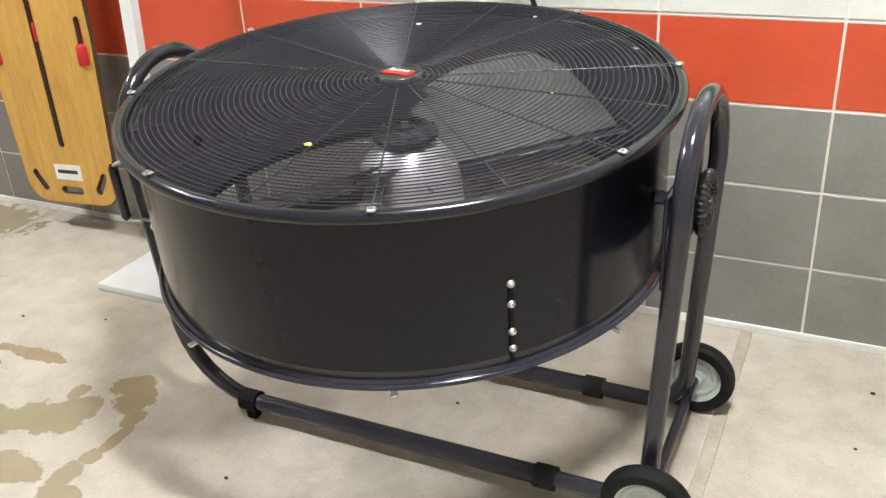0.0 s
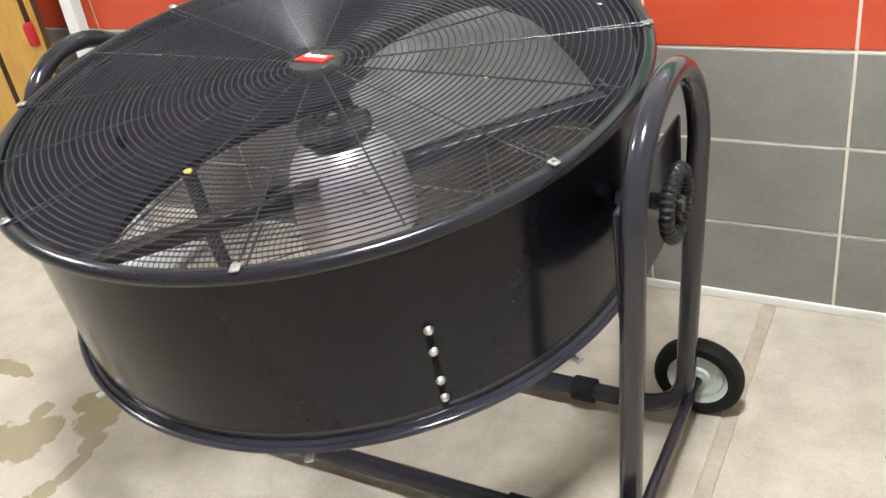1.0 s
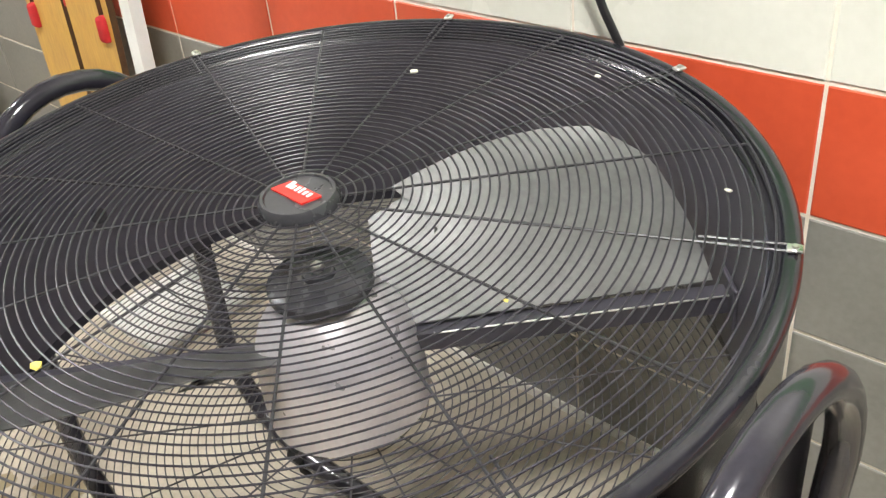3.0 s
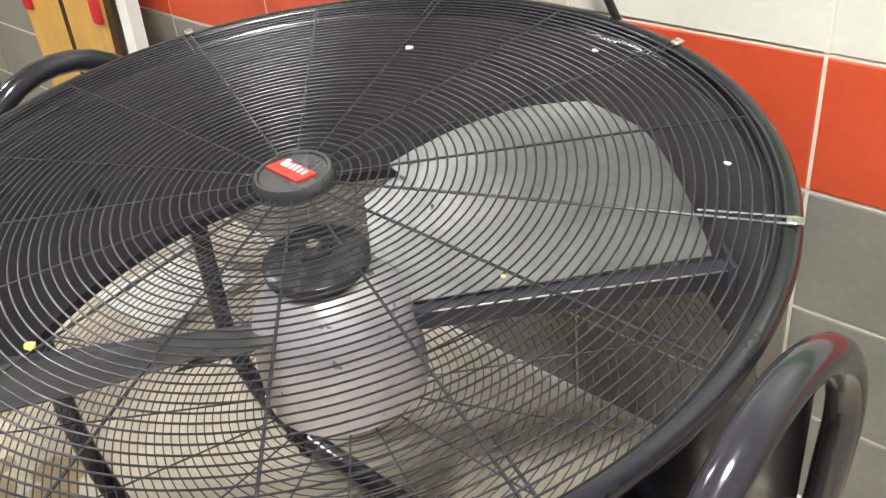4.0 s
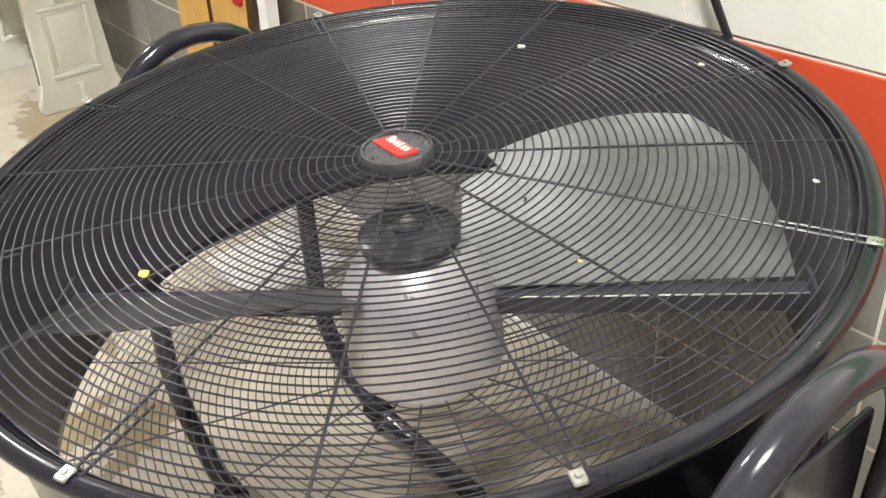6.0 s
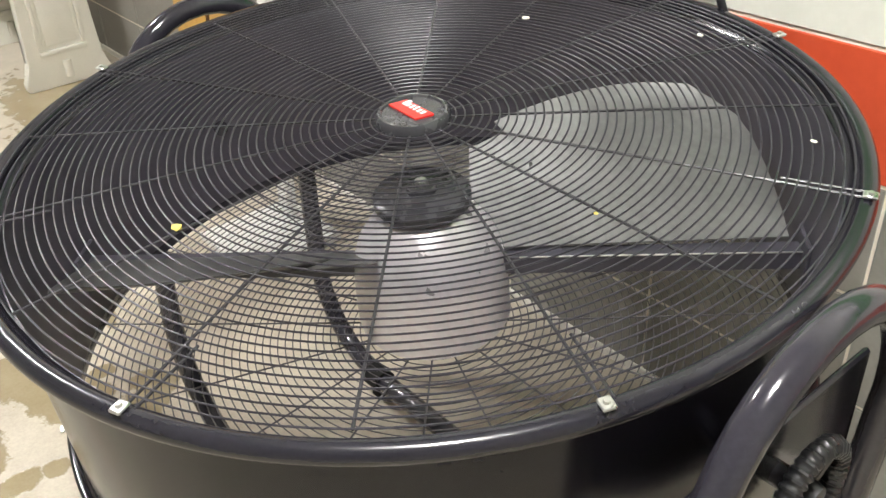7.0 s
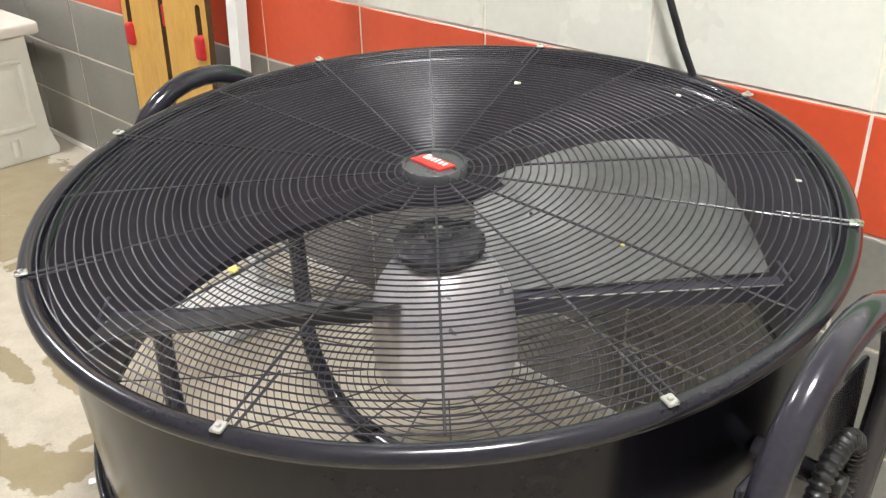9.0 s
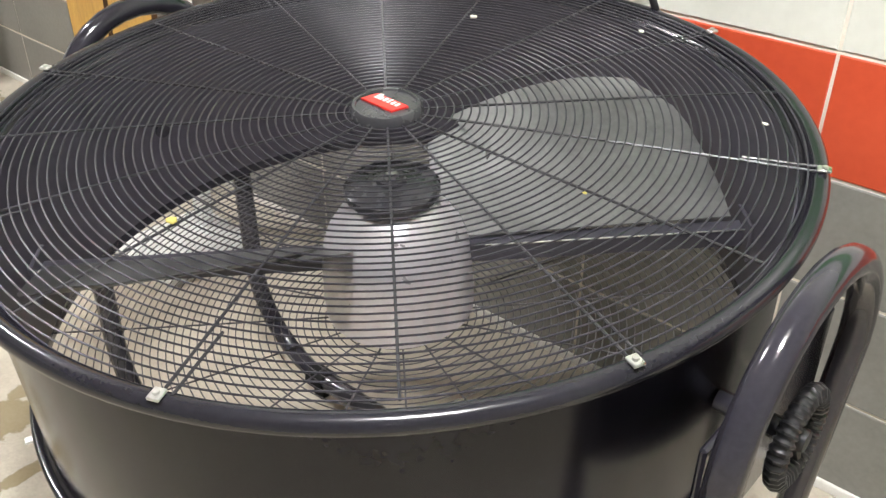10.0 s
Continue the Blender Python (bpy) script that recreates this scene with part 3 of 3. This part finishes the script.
board_me.materials.append(SLOT_EDGE)
board = tagged(new("rescue_backboard", board_me), "varnished plywood backboard with slots and red straps against tiled wall", "backboard")
BOARD_M = pose(-1.548, 0.435, 0.122, -3.0, -3.2, 0)
board.matrix_world = BOARD_M
label_plate = part("label_plate", box((-0.06, -0.002, 0.082), (0.06, -0.0002, 0.135)), WHITE_PRINT, board, "white paper label with a line of print", smooth=False)
part("print_bar", box((-0.045, -0.0032, 0.105), (0.045, -0.0022, 0.117)), BLACK, label_plate, smooth=False)
for x in (-0.195, 0.195):
    part("strap", box((x - 0.019, -0.015, 0.465), (x + 0.019, 0.027, 0.532), 0.011, 3), STRAP, board, "red webbing strap wound through the slot")
part("strap", box((-0.0105, 0.003, 0.535), (0.0105, 0.022, 0.60), 0.006, 3), STRAP, board, "red webbing strap wound through the slot")

stand = thing("white_stand", "white enamelled post on a flat white base board", "stand", (-1.10, 0.28, 0))
part("base_board", box((-0.105, -0.13, 0.0), (0.16, 0.15, 0.024), 0.005), WHITE_METAL, stand)
post = bmesh.new()
sec = ((-0.021, -0.015), (0.021, -0.015), (0.021, 0.015), (0.017, 0.015), (0.017, -0.011), (-0.017, -0.011), (-0.017, 0.015), (-0.021, 0.015))
lo = [post.verts.new((x - 0.02, y + 0.10, 0.024)) for x, y in sec]
hi = [post.verts.new((x + 0.03, y + 0.15, 1.7)) for x, y in sec]
for i in range(8):
    post.faces.new((lo[i], lo[(i + 1) % 8], hi[(i + 1) % 8], hi[i]))
post.faces.new(lo)
post.faces.new(hi[::-1])
part("post", post, WHITE_METAL, stand, smooth=False)

# white moulded bench end panels with their seat
bench = thing("resin_bench", "white moulded resin bench with panelled ends against the wall", "bench", (-2.605, 0.33, 0))


def bench_end(x):
    y0, y1, top = -0.13, 0.14, 0.47
    prof = [(y0 - 0.025, 0.0), (y1 + 0.025, 0.0), (y1 + 0.03, 0.03), (y1 + 0.012, 0.06), (y1, 0.10), (y1 - 0.012, top), (y0 + 0.012, top), (y0, 0.10), (y0 - 0.012, 0.06), (y0 - 0.03, 0.03)]
    bm = bmesh.new()
    a = [bm.verts.new((x - 0.05, y, z)) for y, z in prof]
    b = [bm.verts.new((x, y, z)) for y, z in prof]
    for i in range(len(prof)):
        j = (i + 1) % len(prof)
        bm.faces.new((a[i], a[j], b[j], b[i]))
    bm.faces.new(a)
    bm.faces.new(b[::-1])
    bmesh.ops.bevel(bm, geom=list(bm.edges), offset=0.004, segments=2, affect="EDGES")
    end = part("end_panel", bm, RESIN, bench)
    frame_bm = bmesh.new()
    for lo_, hi_ in (((x - 0.002, y0 + 0.045, 0.125), (x + 0.010, y1 - 0.045, 0.145)), ((x - 0.002, y0 + 0.05, 0.375), (x + 0.010, y1 - 0.05, 0.392)),
                     ((x - 0.002, y0 + 0.045, 0.1455), (x + 0.010, y0 + 0.062, 0.3745)), ((x - 0.002, y1 - 0.062, 0.1455), (x + 0.010, y1 - 0.045, 0.3745))):
        box(lo_, hi_, 0.004, 2, bm=frame_bm)
    part("moulding", frame_bm, RESIN, end, "raised panel moulding")
    part("raised_panel", box((x - 0.002, y0 + 0.075, 0.16), (x + 0.006, y1 - 0.075, 0.36), 0.004), RESIN, end)
    for z0, z1 in ((0.03, 0.095), (0.40, 0.45)):
        part("boss", sweep([(x - 0.002, 0.005, z0), (x - 0.002, 0.005, z1)], 0.016, 14), RESIN, end)


bench_end(0.0)
bench_end(-0.65)
part("seat", box((-0.72, -0.17, 0.47), (0.02, 0.18, 0.515), 0.01, 3), RESIN, bench, "white moulded seat slab")
part("stretcher", box((-0.65, 0.06, 0.22), (-0.05, 0.10, 0.40), 0.008), RESIN, bench)

# black power cable that hangs down the wall behind the fan
cable_pts = [(-0.03 + 0.02 * math.sin(i * 0.5), 0.505 + 0.01 * math.sin(i * 0.9), CEIL - i * 0.1) for i in range(18)]
cable_pts += [(-0.004, 0.512, 1.01), (0.016, 0.518, 0.94), (0.042, 0.530, 0.865), (0.066, 0.552, 0.79), (0.076, 0.562, 0.70), (0.078, 0.560, 0.64), (0.070, 0.545, 0.60), (0.062, 0.525, 0.585), (0.060, 0.505, 0.58)]
tagged(new("power_cable", finish("power_cable", sweep(cable_pts, 0.0065, 10), BLACK, True)), "black rubber power cable hanging down the tiled wall", "cable")

# ---- flakes and droplets caught on the guard ----
flake_rng = random.Random(5)


def flake(x, y, size, material, label):
    bm = bmesh.new()
    bmesh.ops.create_icosphere(bm, subdivisions=1, radius=size)
    for v in bm.verts:
        v.co = Vector((v.co.x * (0.7 + 0.6 * flake_rng.random()), v.co.y * (0.5 + 0.4 * flake_rng.random()), v.co.z * 0.35))
    bmesh.ops.transform(bm, matrix=TILT @ Matrix.Translation((x, y, 0.0075)), verts=bm.verts)
    tagged(new("flake", finish("flake", bm, material)), label, "debris", "flakes on the guard")


flake(0.0, -0.338, 0.008, DEBRIS_YELLOW, "small yellow flake lying on the wire guard")
flake(0.404, 0.266, 0.005, DEBRIS_PALE, "small pale flake lying on the wire guard")
flake(0.126, 0.428, 0.006, DEBRIS_PALE, "small pale flake lying on the wire guard")
flake(0.32, -0.009, 0.0035, DEBRIS_YELLOW, "small yellow flake lying on the wire guard")
flake(-0.116, 0.318, 0.008, DEBRIS_PALE, "small pale flake lying on the wire guard")

for x, y, size in ((0.925, 0.394, 0.006), (0.899, 0.174, 0.004), (-0.30, -0.40, 0.005), (0.05, 0.02, 0.005), (0.75, -0.35, 0.004), (-1.05, 0.02, 0.004), (-1.3, -0.05, 0.005)):
    bm = bmesh.new()
    bmesh.ops.create_icosphere(bm, subdivisions=1, radius=size)
    for v in bm.verts:
        v.co = Vector((v.co.x * flake_rng.uniform(0.7, 1.5), v.co.y * flake_rng.uniform(0.6, 1.2), v.co.z * 0.5 + size * 0.4))
    ob = tagged(new("grit", finish("grit", bm, SLOT_EDGE)), "small dark crumb of dirt on the concrete floor", "debris", "crumbs on the floor")
    ob.location = (x, y, 0.0)

# ---- wall tiles, piece by piece where the camera passes ----
def tile_mesh(name, material):
    w, h, c = TILE_W / 2 - 0.003, TILE_H / 2 - 0.003, 0.002
    bm = bmesh.new()
    back = [bm.verts.new((x, 0.006, z)) for x, z in ((-w, -h), (w, -h), (w, h), (-w, h))]
    edge = [bm.verts.new((x, 0.0015, z)) for x, z in ((-w, -h), (w, -h), (w, h), (-w, h))]
    face = [bm.verts.new((x, 0.0, z)) for x, z in ((-w + c, -h + c), (w - c, -h + c), (w - c, h - c), (-w + c, h - c))]
    for a, b in ((back, edge), (edge, face)):
        for i in range(4):
            j = (i + 1) % 4
            bm.faces.new((a[i], a[j], b[j], b[i]))
    bm.faces.new(face)
    return finish(name, bm, material)


ROWS = [TILE_GREY, TILE_GREY, TILE_GREY, TILE_RED, TILE_WHITE, TILE_GREEN]
meshes = {m: tile_mesh("tile_" + m.name, m) for m in (TILE_GREY, TILE_RED, TILE_WHITE, TILE_GREEN)}
tile_rng = random.Random(2)
for row, material in enumerate(ROWS):
    for col in range(-12, 7):
        tile = part("tile", meshes[material], None, wall)
        tile.location = (0.35 + TILE_W * (col + 0.5), WALL_Y + tile_rng.uniform(-0.0004, 0.0004), TILE_H * (row + 0.5))
upper = bmesh.new()
for row in range(6, 14):
    for col in range(-12, 7):
        x, z = 0.35 + TILE_W * (col + 0.5), TILE_H * (row + 0.5)
        box((x - 0.1975, WALL_Y, z - 0.0975), (x + 0.1975, WALL_Y + 0.006, z + 0.0975), bm=upper)
tagged(part("upper_tiles", upper, TILE_WHITE, wall, "rows of white wall tiles", smooth=False), kind="stuff")
